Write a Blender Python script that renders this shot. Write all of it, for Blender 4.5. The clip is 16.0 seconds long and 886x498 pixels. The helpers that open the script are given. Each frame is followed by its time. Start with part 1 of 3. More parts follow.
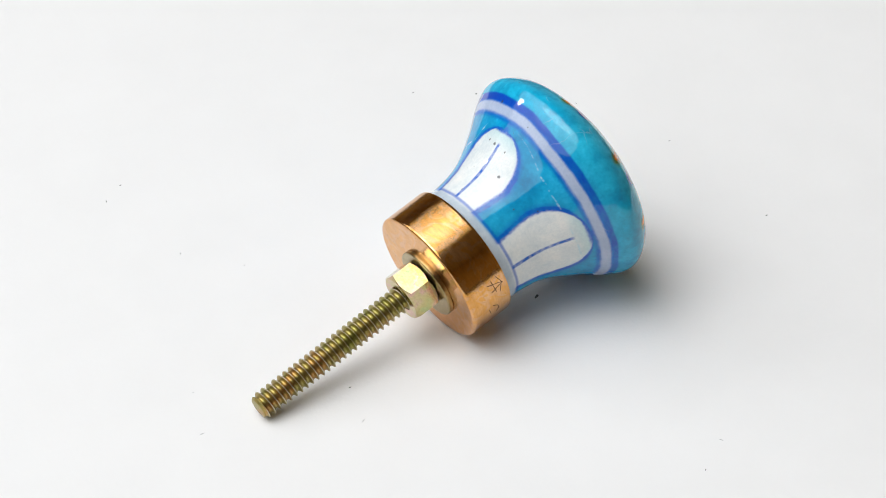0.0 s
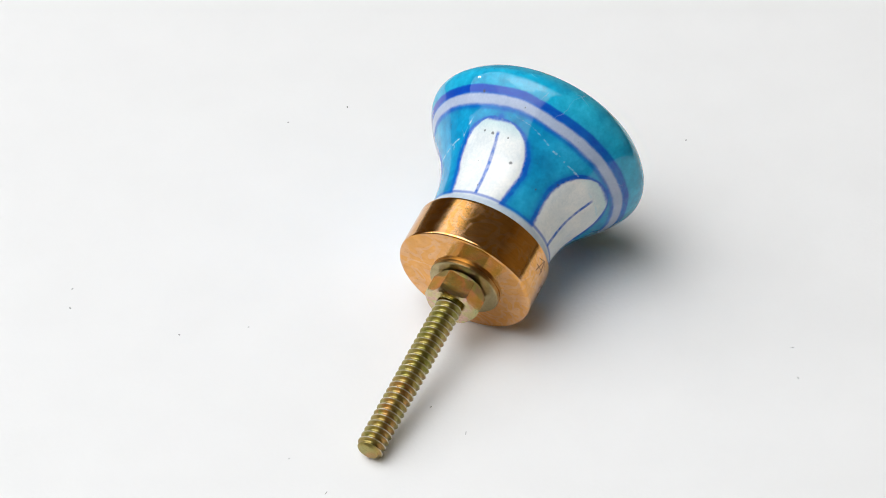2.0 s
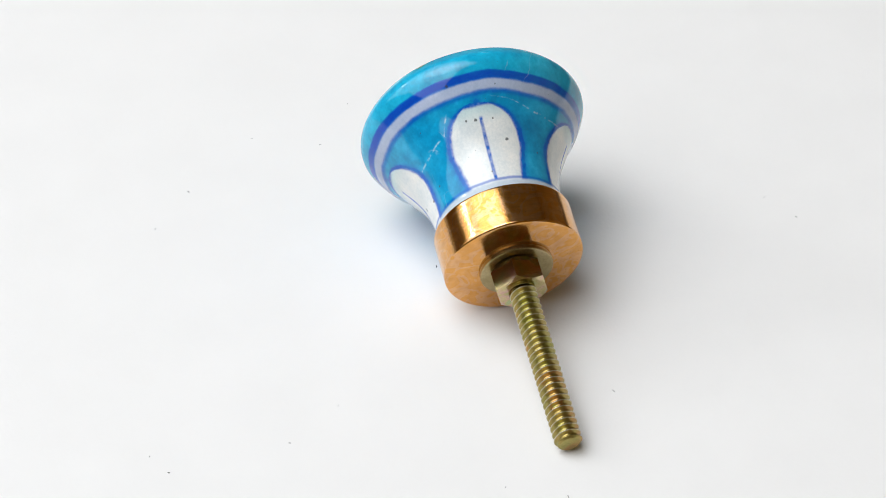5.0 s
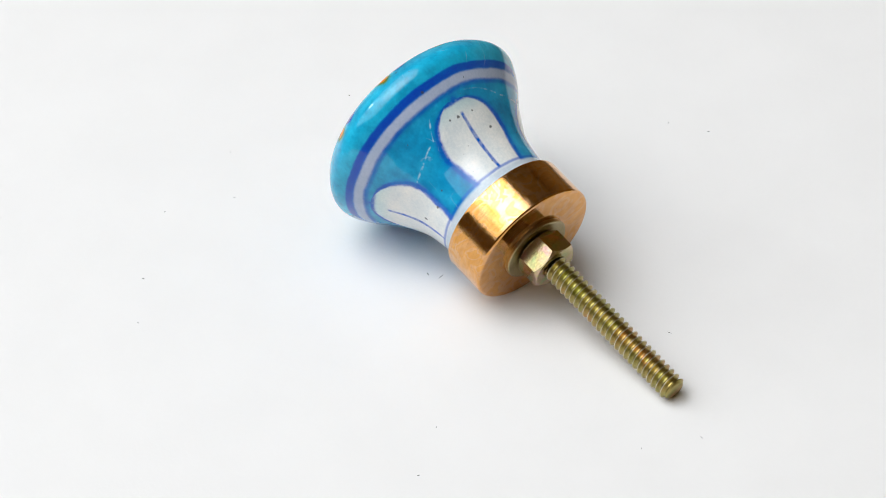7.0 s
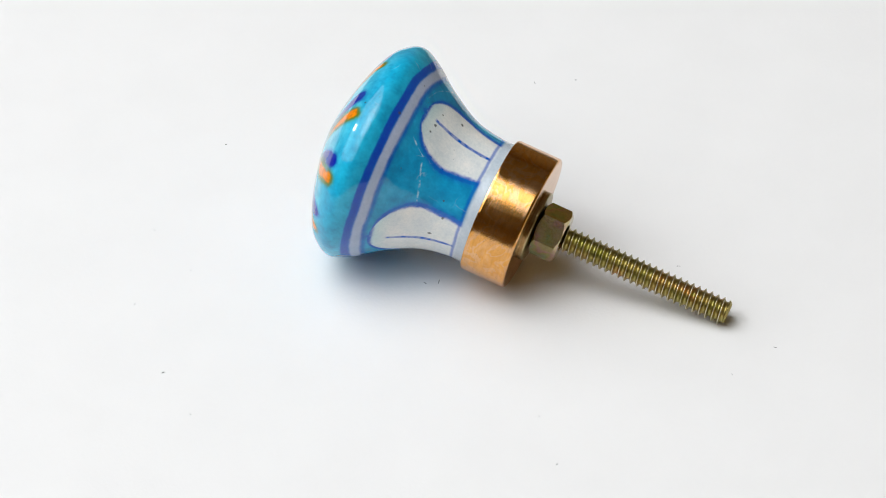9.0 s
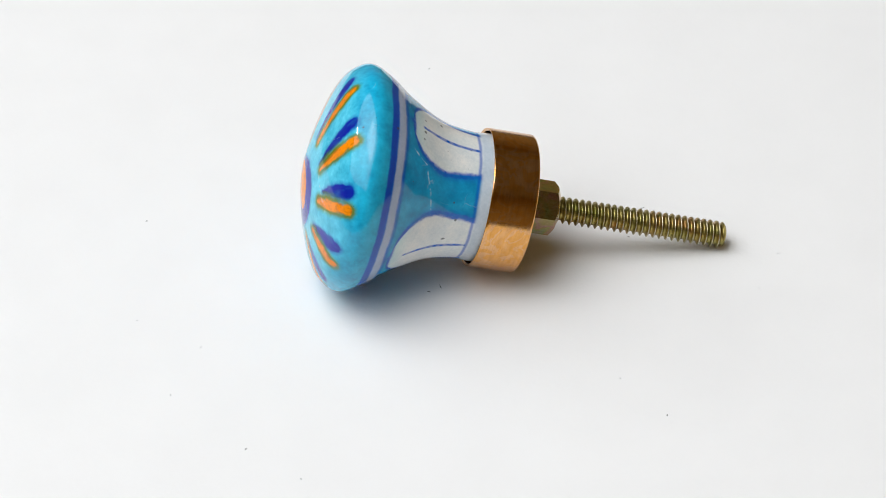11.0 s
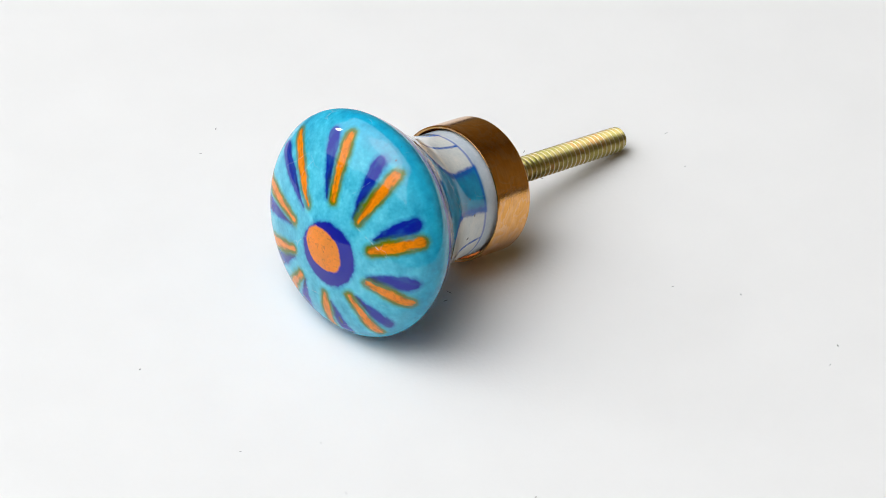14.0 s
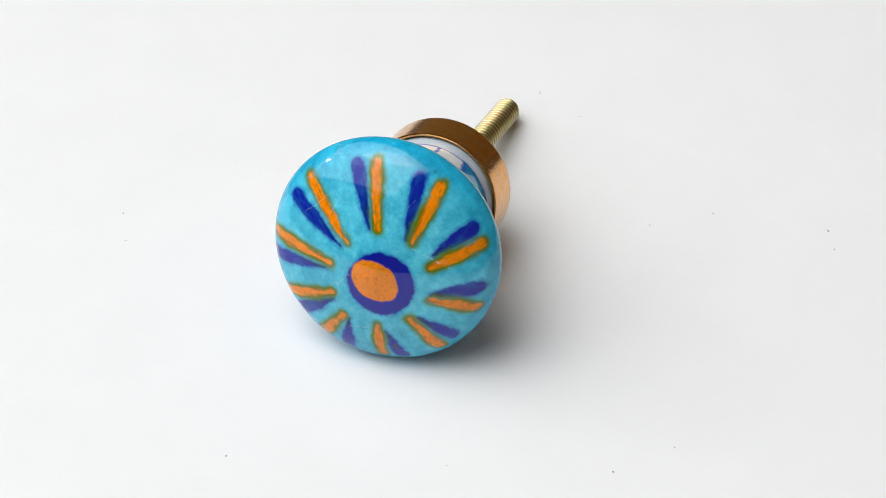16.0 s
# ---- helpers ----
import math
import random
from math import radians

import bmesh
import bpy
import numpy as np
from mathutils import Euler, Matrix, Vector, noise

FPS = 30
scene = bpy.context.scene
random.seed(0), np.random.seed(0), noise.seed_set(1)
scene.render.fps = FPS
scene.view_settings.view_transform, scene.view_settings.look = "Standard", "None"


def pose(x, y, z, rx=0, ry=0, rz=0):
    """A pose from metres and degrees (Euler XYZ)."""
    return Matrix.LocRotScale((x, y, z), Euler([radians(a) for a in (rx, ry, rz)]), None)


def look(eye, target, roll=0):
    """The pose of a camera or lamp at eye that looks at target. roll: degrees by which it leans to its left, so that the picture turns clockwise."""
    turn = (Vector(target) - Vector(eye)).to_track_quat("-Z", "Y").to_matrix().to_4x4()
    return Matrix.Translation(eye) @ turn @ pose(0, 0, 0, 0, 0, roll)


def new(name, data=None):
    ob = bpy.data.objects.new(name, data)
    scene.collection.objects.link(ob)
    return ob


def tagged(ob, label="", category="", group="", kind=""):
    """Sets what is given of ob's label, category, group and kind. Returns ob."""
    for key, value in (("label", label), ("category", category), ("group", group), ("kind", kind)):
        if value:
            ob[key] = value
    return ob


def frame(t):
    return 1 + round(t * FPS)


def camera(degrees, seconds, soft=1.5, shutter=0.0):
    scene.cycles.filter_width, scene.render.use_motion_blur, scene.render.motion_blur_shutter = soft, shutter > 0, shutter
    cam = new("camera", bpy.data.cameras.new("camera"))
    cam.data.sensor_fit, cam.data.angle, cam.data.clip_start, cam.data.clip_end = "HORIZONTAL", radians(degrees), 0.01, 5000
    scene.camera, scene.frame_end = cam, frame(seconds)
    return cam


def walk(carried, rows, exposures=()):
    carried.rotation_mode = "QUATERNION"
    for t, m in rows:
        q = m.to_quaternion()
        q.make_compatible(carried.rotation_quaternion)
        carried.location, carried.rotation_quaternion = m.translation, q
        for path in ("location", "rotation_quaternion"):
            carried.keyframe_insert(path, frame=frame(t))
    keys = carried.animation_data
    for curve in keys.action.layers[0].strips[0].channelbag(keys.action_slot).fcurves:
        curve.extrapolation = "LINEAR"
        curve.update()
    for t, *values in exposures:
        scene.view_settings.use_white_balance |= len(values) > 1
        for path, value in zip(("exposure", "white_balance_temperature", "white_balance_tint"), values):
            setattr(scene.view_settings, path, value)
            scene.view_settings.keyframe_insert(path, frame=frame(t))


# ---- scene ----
SECONDS = 16.0
cam = camera(15.36, SECONDS, soft=0.7)
EYE = (0.0, -0.4457, 0.3736)
AIM = (-0.00233, 0.0025, 0.0055)
STAND = look(EYE, AIM, -0.91)
walk(cam, [(0.0, STAND), (SECONDS, STAND)])

# the turn of the table in degrees, every half second of the steady turning
TURN = [(0.0, 0.0), (0.5, 6.42), (1.0, 12.81), (1.5, 19.17), (2.0, 25.65), (2.5, 32.2), (3.0, 38.91), (3.5, 45.75),
        (4.0, 52.53), (6.5, 85.77), (7.0, 92.39), (7.5, 99.09), (8.0, 105.77), (8.5, 112.42), (9.0, 119.01),
        (11.5, 151.04), (12.0, 157.62), (12.5, 164.19), (13.0, 171.01), (13.5, 178.08), (14.0, 184.91), (14.5, 191.68),
        (15.0, 198.28), (15.5, 205.0), (16.0, 211.53)]


def turn_at(t):
    ts, ds = zip(*TURN)
    return float(np.interp(t, ts, ds))


# ---- light ----
world = bpy.data.worlds.new("room_air")
world.use_nodes = True
world.node_tree.nodes["Background"].inputs[0].default_value = (0.8, 0.87, 1.0, 1)
world.node_tree.nodes["Background"].inputs[1].default_value = 0.15
scene.world = world
scene.view_settings.exposure = 0.0

# a wide softbox hangs over the table, tilted to it and rolled; its cloth is brightest over the lamp, and a bare tube shows near one edge
def panel_pose(n, across, along, roll, distance, foot):
    side = Vector((0, 0, 1)).cross(n).normalized()
    up = n.cross(side)
    c, k = math.cos(radians(roll)), math.sin(radians(roll))
    x, y = c * side + k * up, c * up - k * side
    at = foot + n * distance + side * across + up * along
    return Matrix(((x.x, y.x, n.x, at.x), (x.y, y.y, n.y, at.y), (x.z, y.z, n.z, at.z), (0, 0, 0, 1)))


TOWARDS = Vector((-0.496, -0.063, 0.866)).normalized()
CARD = Vector((0.0, 0.0, 0.02))
SOFTBOX_POSE = panel_pose(TOWARDS, -0.029, -0.163, 30.0, 1.326, CARD)
BOX_WIDE, BOX_HIGH = 2.2, 1.85


def area(name, m, sx, sy, power, colour, shape="RECTANGLE"):
    lamp = bpy.data.lights.new(name, "AREA")
    lamp.shape, lamp.size, lamp.size_y, lamp.energy, lamp.color = shape, sx, sy, power, colour
    ob = new(name, lamp)
    ob.matrix_world = m
    return ob


DAYLIGHT = (0.962, 0.980, 1.0)
area("softbox_light", SOFTBOX_POSE, BOX_WIDE, BOX_HIGH, 21.2, DAYLIGHT)
area("softbox_core", panel_pose(TOWARDS, 0.117, 0.18, 30.0, 1.316, CARD), 1.65, 1.40, 5.6, DAYLIGHT, "ELLIPSE")
area("softbox_lamp", panel_pose(TOWARDS, 0.127, 0.22, 30.0, 1.311, CARD), 0.95, 0.80, 5.2, DAYLIGHT, "ELLIPSE")
area("tube_light", panel_pose(TOWARDS, -0.70, -0.72, 30.0, 1.305, CARD), 0.15, 0.11, 2.1, DAYLIGHT)


# ---- materials ----
def material(name, rough=0.5, metal=0.0):
    m = bpy.data.materials.new(name)
    m.use_nodes = True
    b = m.node_tree.nodes["Principled BSDF"]
    b.inputs["Roughness"].default_value, b.inputs["Metallic"].default_value = rough, metal
    return m, m.node_tree.nodes, m.node_tree.links, b


def noise_node(n, l, scale, detail=4.0, rough=0.5, coords="Object"):
    tc, no = n.new("ShaderNodeTexCoord"), n.new("ShaderNodeTexNoise")
    no.inputs["Scale"].default_value, no.inputs["Detail"].default_value, no.inputs["Roughness"].default_value = scale, detail, rough
    l.new(tc.outputs[coords], no.inputs["Vector"])
    return no


def ramp(n, l, source, stops):
    r = n.new("ShaderNodeValToRGB")
    while len(r.color_ramp.elements) < len(stops):
        r.color_ramp.elements.new(0.5)
    for e, (at, c) in zip(r.color_ramp.elements, stops):
        e.position, e.color = at, (*c, 1) if len(c) == 3 else c
    l.new(source, r.inputs["Fac"])
    return r


def mixed(n, l, kind, fac, a, b):
    m = n.new("ShaderNodeMix")
    m.data_type, m.blend_type = "RGBA", kind
    for socket, value in ((m.inputs["Factor"], fac), (m.inputs[6], a), (m.inputs[7], b)):
        if hasattr(value, "is_linked"):
            l.new(value, socket)
        else:
            socket.default_value = value
    return m.outputs[2]


def bumped(n, l, b, source, strength, distance):
    bump = n.new("ShaderNodeBump")
    bump.inputs["Strength"].default_value, bump.inputs["Distance"].default_value = strength, distance
    l.new(source, bump.inputs["Height"])
    l.new(bump.outputs["Normal"], b.inputs["Normal"])


def paint(name, colour, rough, vary=0.06, scale=40.0, fine=600.0):
    """Matt paint, paper or plaster with blotches and a fine tooth."""
    m, n, l, b = material(name, rough)
    big, small = noise_node(n, l, scale), noise_node(n, l, fine, 6)
    lo, hi = [c * (1 - vary) for c in colour], [min(1, c * (1 + vary)) for c in colour]
    r = ramp(n, l, big.outputs["Fac"], [(0.3, lo), (0.7, hi)])
    l.new(r.outputs["Color"], b.inputs["Base Color"])
    bumped(n, l, b, small.outputs["Fac"], 0.15, 0.0002)
    return m


def glaze_material():
    """Hand-painted turquoise pottery under a clear glaze, with mottling, pinholes and fine crazing."""
    m, n, l, b = material("painted_glaze", 0.035)
    at = n.new("ShaderNodeAttribute")
    at.attribute_name = "pigment"
    cloud = noise_node(n, l, 260, 5, 0.6)
    grain = noise_node(n, l, 2200, 3, 0.6)
    r1 = ramp(n, l, cloud.outputs["Fac"], [(0.3, (0.86, 0.90, 0.93)), (0.52, (1.0, 1.0, 1.0)), (0.72, (1.12, 1.07, 1.04))])
    r2 = ramp(n, l, grain.outputs["Fac"], [(0.3, (0.93, 0.945, 0.955)), (0.7, (1.06, 1.05, 1.04))])
    c = mixed(n, l, "MULTIPLY", 1.0, at.outputs["Color"], r1.outputs["Color"])
    c = mixed(n, l, "MULTIPLY", 1.0, c, r2.outputs["Color"])
    tc, warp, vo = n.new("ShaderNodeTexCoord"), noise_node(n, l, 300, 3), n.new("ShaderNodeTexVoronoi")
    shift = mixed(n, l, "ADD", 0.0025, tc.outputs["Object"], warp.outputs["Color"])
    vo.feature = "DISTANCE_TO_EDGE"
    vo.inputs["Scale"].default_value = 95
    l.new(shift, vo.inputs["Vector"])
    line = ramp(n, l, vo.outputs["Distance"], [(0.0, (1, 1, 1)), (0.009, (0, 0, 0))])
    some = noise_node(n, l, 130, 2)
    where = ramp(n, l, some.outputs["Fac"], [(0.56, (0, 0, 0)), (0.68, (0.28, 0.28, 0.28))])
    craze = mixed(n, l, "MULTIPLY", 1.0, line.outputs["Color"], where.outputs["Color"])
    bw = n.new("ShaderNodeRGBToBW")
    l.new(craze, bw.inputs[0])
    c = mixed(n, l, "MIX", bw.outputs[0], c, (0.62, 0.74, 0.80, 1))
    hole = n.new("ShaderNodeTexVoronoi")
    hole.inputs["Scale"].default_value = 520
    l.new(tc.outputs["Object"], hole.inputs["Vector"])
    pin = ramp(n, l, hole.outputs["Distance"], [(0.0, (1, 1, 1)), (0.07, (0, 0, 0))])
    few = noise_node(n, l, 420, 1)
    chance = ramp(n, l, few.outputs["Fac"], [(0.49, (0, 0, 0)), (0.57, (0.75, 0.75, 0.75))])
    pins = mixed(n, l, "MULTIPLY", 1.0, pin.outputs["Color"], chance.outputs["Color"])
    bw2 = n.new("ShaderNodeRGBToBW")
    l.new(pins, bw2.inputs[0])
    c = mixed(n, l, "MIX", bw2.outputs[0], c, (0.03, 0.05, 0.07, 1))
    l.new(c, b.inputs["Base Color"])
    b.inputs["IOR"].default_value = 1.52
    b.inputs["Subsurface Weight"].default_value = 0.0
    wave = noise_node(n, l, 330, 3.5, 0.55)
    bumped(n, l, b, wave.outputs["Fac"], 0.32, 0.00012)
    return m


def copper_material():
    """Polished copper cap: amber metal with pale salmon stains in sharp-edged patches, pits and fine scratches."""
    m, n, l, b = material("polished_copper", 0.10, 1.0)
    stain = noise_node(n, l, 150, 2.0, 0.5)
    stain.inputs["Distortion"].default_value = 1.9
    cloud = noise_node(n, l, 700, 4, 0.6)
    amber = ramp(n, l, cloud.outputs["Fac"], [(0.35, (0.73, 0.335, 0.055)), (0.65, (0.77, 0.375, 0.085))])
    pale = ramp(n, l, cloud.outputs["Fac"], [(0.35, (0.71, 0.405, 0.210)), (0.65, (0.76, 0.465, 0.27))])
    where = ramp(n, l, stain.outputs["Fac"], [(0.40, (0.2, 0.2, 0.2)), (0.425, (0.8, 0.8, 0.8)), (0.51, (0.6, 0.6, 0.6)), (0.535, (0.15, 0.15, 0.15)), (0.68, (0.5, 0.5, 0.5))])
    fac = n.new("ShaderNodeRGBToBW")
    l.new(where.outputs["Color"], fac.inputs[0])
    base = mixed(n, l, "MIX", fac.outputs[0], amber.outputs["Color"], pale.outputs["Color"])
    tc, stretch, scratch = n.new("ShaderNodeTexCoord"), n.new("ShaderNodeMapping"), n.new("ShaderNodeTexNoise")
    stretch.inputs["Scale"].default_value = (700, 90, 90)
    scratch.inputs["Scale"].default_value, scratch.inputs["Detail"].default_value = 4.0, 6.0
    l.new(tc.outputs["Object"], stretch.inputs["Vector"])
    l.new(stretch.outputs["Vector"], scratch.inputs["Vector"])
    r2 = ramp(n, l, scratch.outputs["Fac"], [(0.3, (0.90, 0.88, 0.86)), (0.7, (1.06, 1.06, 1.06))])
    pit = n.new("ShaderNodeTexVoronoi")
    pit.inputs["Scale"].default_value = 900
    l.new(tc.outputs["Object"], pit.inputs["Vector"])
    hole = ramp(n, l, pit.outputs["Distance"], [(0.0, (0.25, 0.16, 0.10)), (0.11, (1, 1, 1))])
    some = ramp(n, l, cloud.outputs["Fac"], [(0.52, (0, 0, 0)), (0.60, (1, 1, 1))])
    few = n.new("ShaderNodeRGBToBW")
    l.new(some.outputs["Color"], few.inputs[0])
    base = mixed(n, l, "MULTIPLY", few.outputs[0], base, hole.outputs["Color"])
    l.new(mixed(n, l, "MULTIPLY", 1.0, base, r2.outputs["Color"]), b.inputs["Base Color"])
    ro = ramp(n, l, fac.outputs[0], [(0.0, (0.10, 0.10, 0.10)), (1.0, (0.20, 0.20, 0.20))])
    l.new(ro.outputs["Color"], b.inputs["Roughness"])
    grit = noise_node(n, l, 4200, 3, 0.6)
    both = n.new("ShaderNodeMath")
    both.operation = "ADD"
    l.new(scratch.outputs["Fac"], both.inputs[0])
    l.new(grit.outputs["Fac"], both.inputs[1])
    bumped(n, l, b, both.outputs[0], 0.14, 0.00005)
    return m


def zinc_material(name, stops, scale, rough, rubbed=None):
    """Yellow-passivated zinc plating with its rainbow bloom; past the radius rubbed (metres) it is worn to pale metal."""
    m, n, l, b = material(name, rough, 1.0)
    bloom, grain = noise_node(n, l, scale, 3, 0.55), noise_node(n, l, 2500, 4)
    r = ramp(n, l, bloom.outputs["Fac"], stops)
    r2 = ramp(n, l, grain.outputs["Fac"], [(0.3, (0.82, 0.82, 0.80)), (0.7, (1.05, 1.05, 1.05))])
    c = mixed(n, l, "MULTIPLY", 1.0, r.outputs["Color"], r2.outputs["Color"])
    if rubbed:
        tc, apart, far = n.new("ShaderNodeTexCoord"), n.new("ShaderNodeVectorMath"), n.new("ShaderNodeVectorMath")
        apart.operation, far.operation = "MULTIPLY", "LENGTH"
        apart.inputs[1].default_value = (0, 1000, 1000)
        l.new(tc.outputs["Object"], apart.inputs[0])
        l.new(apart.outputs["Vector"], far.inputs[0])
        span = n.new("ShaderNodeMapRange")
        span.inputs["From Min"].default_value, span.inputs["From Max"].default_value = rubbed * 1000 - 0.12, rubbed * 1000
        l.new(far.outputs["Value"], span.inputs["Value"])
        patchy = ramp(n, l, bloom.outputs["Fac"], [(0.35, (0.35, 0.35, 0.35)), (0.6, (0.9, 0.9, 0.9))])
        wear = n.new("ShaderNodeMath")
        wear.operation = "MULTIPLY"
        l.new(span.outputs["Result"], wear.inputs[0])
        l.new(patchy.outputs["Color"], wear.inputs[1])
        c = mixed(n, l, "MIX", wear.outputs[0], c, (0.64, 0.60, 0.48, 1))
    l.new(c, b.inputs["Base Color"])
    bumped(n, l, b, grain.outputs["Fac"], 0.2, 0.00005)
    return m


GLAZE = glaze_material()
COPPER = copper_material()
ZINC_BOLT = zinc_material("yellow_zinc_thread", [(0.30, (0.28, 0.265, 0.06)), (0.44, (0.38, 0.325, 0.11)), (0.56, (0.41, 0.305, 0.10)), (0.66, (0.46, 0.25, 0.085)), (0.74, (0.34, 0.32, 0.09))], 260, 0.35, 0.00236)
ZINC_NUT = zinc_material("yellow_zinc_nut", [(0.28, (0.42, 0.50, 0.24)), (0.40, (0.56, 0.48, 0.22)), (0.48, (0.62, 0.50, 0.29)), (0.54, (0.64, 0.40, 0.34)), (0.58, (0.58, 0.50, 0.24)), (0.65, (0.44, 0.53, 0.28)), (0.72, (0.62, 0.42, 0.42))], 230, 0.15)
ZINC_WASHER = zinc_material("yellow_zinc_washer", [(0.3, (0.36, 0.29, 0.14)), (0.7, (0.48, 0.39, 0.22))], 300, 0.28)
WHITE_BOARD = paint("white_card", (0.83, 0.83, 0.83), 0.75, 0.012, 60, 1500)
TABLE_DARK = paint("unseen_dark_table", (0.10, 0.09, 0.08), 0.5, 0.08, 8, 400)
TURNTABLE_WHITE = paint("white_plastic", (0.74, 0.74, 0.74), 0.4, 0.02, 8, 400)
WALL_CREAM = paint("unseen_warm_wall", (0.73, 0.565, 0.27), 0.85, 0.06, 3, 120)
CEILING_WHITE = paint("white_ceiling_paint", (0.82, 0.81, 0.78), 0.85, 0.03, 3, 120)
FLOOR_BEIGE = paint("beige_floor_paint", (0.50, 0.46, 0.40), 0.7, 0.1, 4, 90)
DUST = paint("dust", (0.10, 0.11, 0.11), 0.9, 0.2, 900, 3000)
BLACK_CLOTH = paint("black_cloth", (0.03, 0.03, 0.03), 0.9, 0.2, 200, 1500)


# ---- building helpers ----
def finish(name, bm, mat, smooth=True):
    me = bpy.data.meshes.new(name)
    bmesh.ops.recalc_face_normals(bm, faces=bm.faces)
    bm.to_mesh(me)
    bm.free()
    me.materials.append(mat)
    for p in me.polygons:
        p.use_smooth = smooth
    if smooth:
        me.set_sharp_from_angle(angle=radians(32))
    return me


def part(name, bm, mat, parent=None, label="", smooth=True):
    ob = new(name, finish(name, bm, mat, smooth))
    ob.parent = parent
    return tagged(ob, label)


def box(size, at, bevel=0.0):
    bm = bmesh.new()
    bmesh.ops.create_cube(bm, size=1.0, matrix=Matrix.Translation(at) @ Matrix.Diagonal((*size, 1)))
    if bevel:
        bmesh.ops.bevel(bm, geom=bm.edges, offset=bevel, segments=3, affect="EDGES")
    return bm


def lathe(profile, steps=160, closed=True):
    """A ring turned about the x axis from (x, r) pairs; closed joins the last pair to the first."""
    bm = bmesh.new()
    rings = []
    for x, r in profile:
        rings.append([bm.verts.new((x, r * math.cos(a), r * math.sin(a))) for a in (2 * math.pi * i / steps for i in range(steps))])
    pairs = list(zip(rings, rings[1:])) + ([(rings[-1], rings[0])] if closed else [])
    for a, b in pairs:
        for i in range(steps):
            j = (i + 1) % steps
            bm.faces.new((a[i], a[j], b[j], b[i]))
    return bm


def grid_mesh(name, x, r, mat):
    """A tube about the x axis from arrays of x and radius, rows along and columns round."""
    rows, cols = r.shape
    a = np.linspace(0, 2 * np.pi, cols, endpoint=False)[None, :]
    co = np.stack([np.broadcast_to(x, r.shape), r * np.cos(a), r * np.sin(a)], -1).reshape(-1, 3)
    i, j = np.meshgrid(np.arange(rows - 1), np.arange(cols), indexing="ij")
    k = (j + 1) % cols
    quads = np.stack([i * cols + j, (i + 1) * cols + j, (i + 1) * cols + k, i * cols + k], -1).reshape(-1, 4)
    me = bpy.data.meshes.new(name)
    me.vertices.add(len(co))
    me.vertices.foreach_set("co", co.ravel())
    me.loops.add(quads.size)
    me.loops.foreach_set("vertex_index", quads.ravel())
    me.polygons.add(len(quads))
    me.polygons.foreach_set("loop_start", np.arange(len(quads)) * 4)
    me.polygons.foreach_set("loop_total", np.full(len(quads), 4))
    me.polygons.foreach_set("use_smooth", np.ones(len(quads), bool))
    me.update(calc_edges=True)
    me.materials.append(mat)
    return me


# ---- the room, table and turntable ----
# Room is added out of view; the walls' yellow warms the copper's reflections.
for name, size, at, mat in (("floor", (5.4, 5.4, 0.1), (0, 0, -0.83), FLOOR_BEIGE),
                            ("ceiling", (5.4, 5.4, 0.1), (0, 0, 2.65), CEILING_WHITE),
                            ("wall_north", (5.4, 0.1, 3.38), (0, 2.75, 0.91), WALL_CREAM),
                            ("wall_south", (5.4, 0.1, 3.38), (0, -2.75, 0.91), WALL_CREAM),
                            ("wall_east", (0.1, 5.6, 3.38), (2.75, 0, 0.91), WALL_CREAM),
                            ("wall_west", (0.1, 5.6, 3.38), (-2.75, 0, 0.91), WALL_CREAM)):
    tagged(part(name, box(size, at), mat, smooth=False), "plain yellow-cream painted " + name.split("_")[0] + " of the unseen added room", name.split("_")[0], kind="structure")

# Table is never in view; its dark colour keeps the glaze's reflections dark.
table = tagged(new("table"), "unseen dark brown table under the turntable, added to darken reflections", "table")
table.location = (0, 0, -0.78)
part("tabletop", box((1.9, 1.5, 0.03), (0, 0, 0.737), 0.003), TABLE_DARK, table)
for x in (-0.85, 0.85):
    for y in (-0.65, 0.65):
        part("leg", box((0.05, 0.05, 0.722), (x, y, 0.361), 0.004), TABLE_DARK, table)

softbox = tagged(new("softbox"), "large oblong studio softbox with black cloth sides", "softbox lamp")
softbox.matrix_world = SOFTBOX_POSE
for sx, sy, px, py in ((BOX_WIDE + 0.06, 0.02, 0, BOX_HIGH / 2 + 0.02), (BOX_WIDE + 0.06, 0.02, 0, -BOX_HIGH / 2 - 0.02),
                       (0.02, BOX_HIGH + 0.02, BOX_WIDE / 2 + 0.02, 0), (0.02, BOX_HIGH + 0.02, -BOX_WIDE / 2 - 0.02, 0)):
    part("side_panel", box((sx, sy, 0.16), (px, py, 0.075)), BLACK_CLOTH, softbox)
part("back_panel", box((BOX_WIDE + 0.06, BOX_HIGH + 0.06, 0.01), (0, 0, 0.16)), BLACK_CLOTH, softbox)
hook = SOFTBOX_POSE @ Vector((0, 0, 0.16))
hanger = box((0.03, 0.03, 2.60 - hook.z), (hook.x, hook.y, (2.60 + hook.z) / 2), 0.004)
hanger.transform(SOFTBOX_POSE.inverted())
part("hanger", hanger, BLACK_CLOTH, softbox)

turntable = tagged(new("turntable"), "white card-topped turntable disc, turning slowly", "turntable")
turntable.location = (0, 0, 0)


def plate(radius, low, high, bevel):
    bm = bmesh.new()
    bmesh.ops.create_cone(bm, cap_ends=True, segments=192, radius1=radius, radius2=radius, depth=high - low, matrix=Matrix.Translation((0, 0, (low + high) / 2)))
    bmesh.ops.bevel(bm, geom=[e for e in bm.edges if abs(e.verts[0].co.z - e.verts[1].co.z) < 1e-6], offset=bevel, segments=3, affect="EDGES")
    return bm


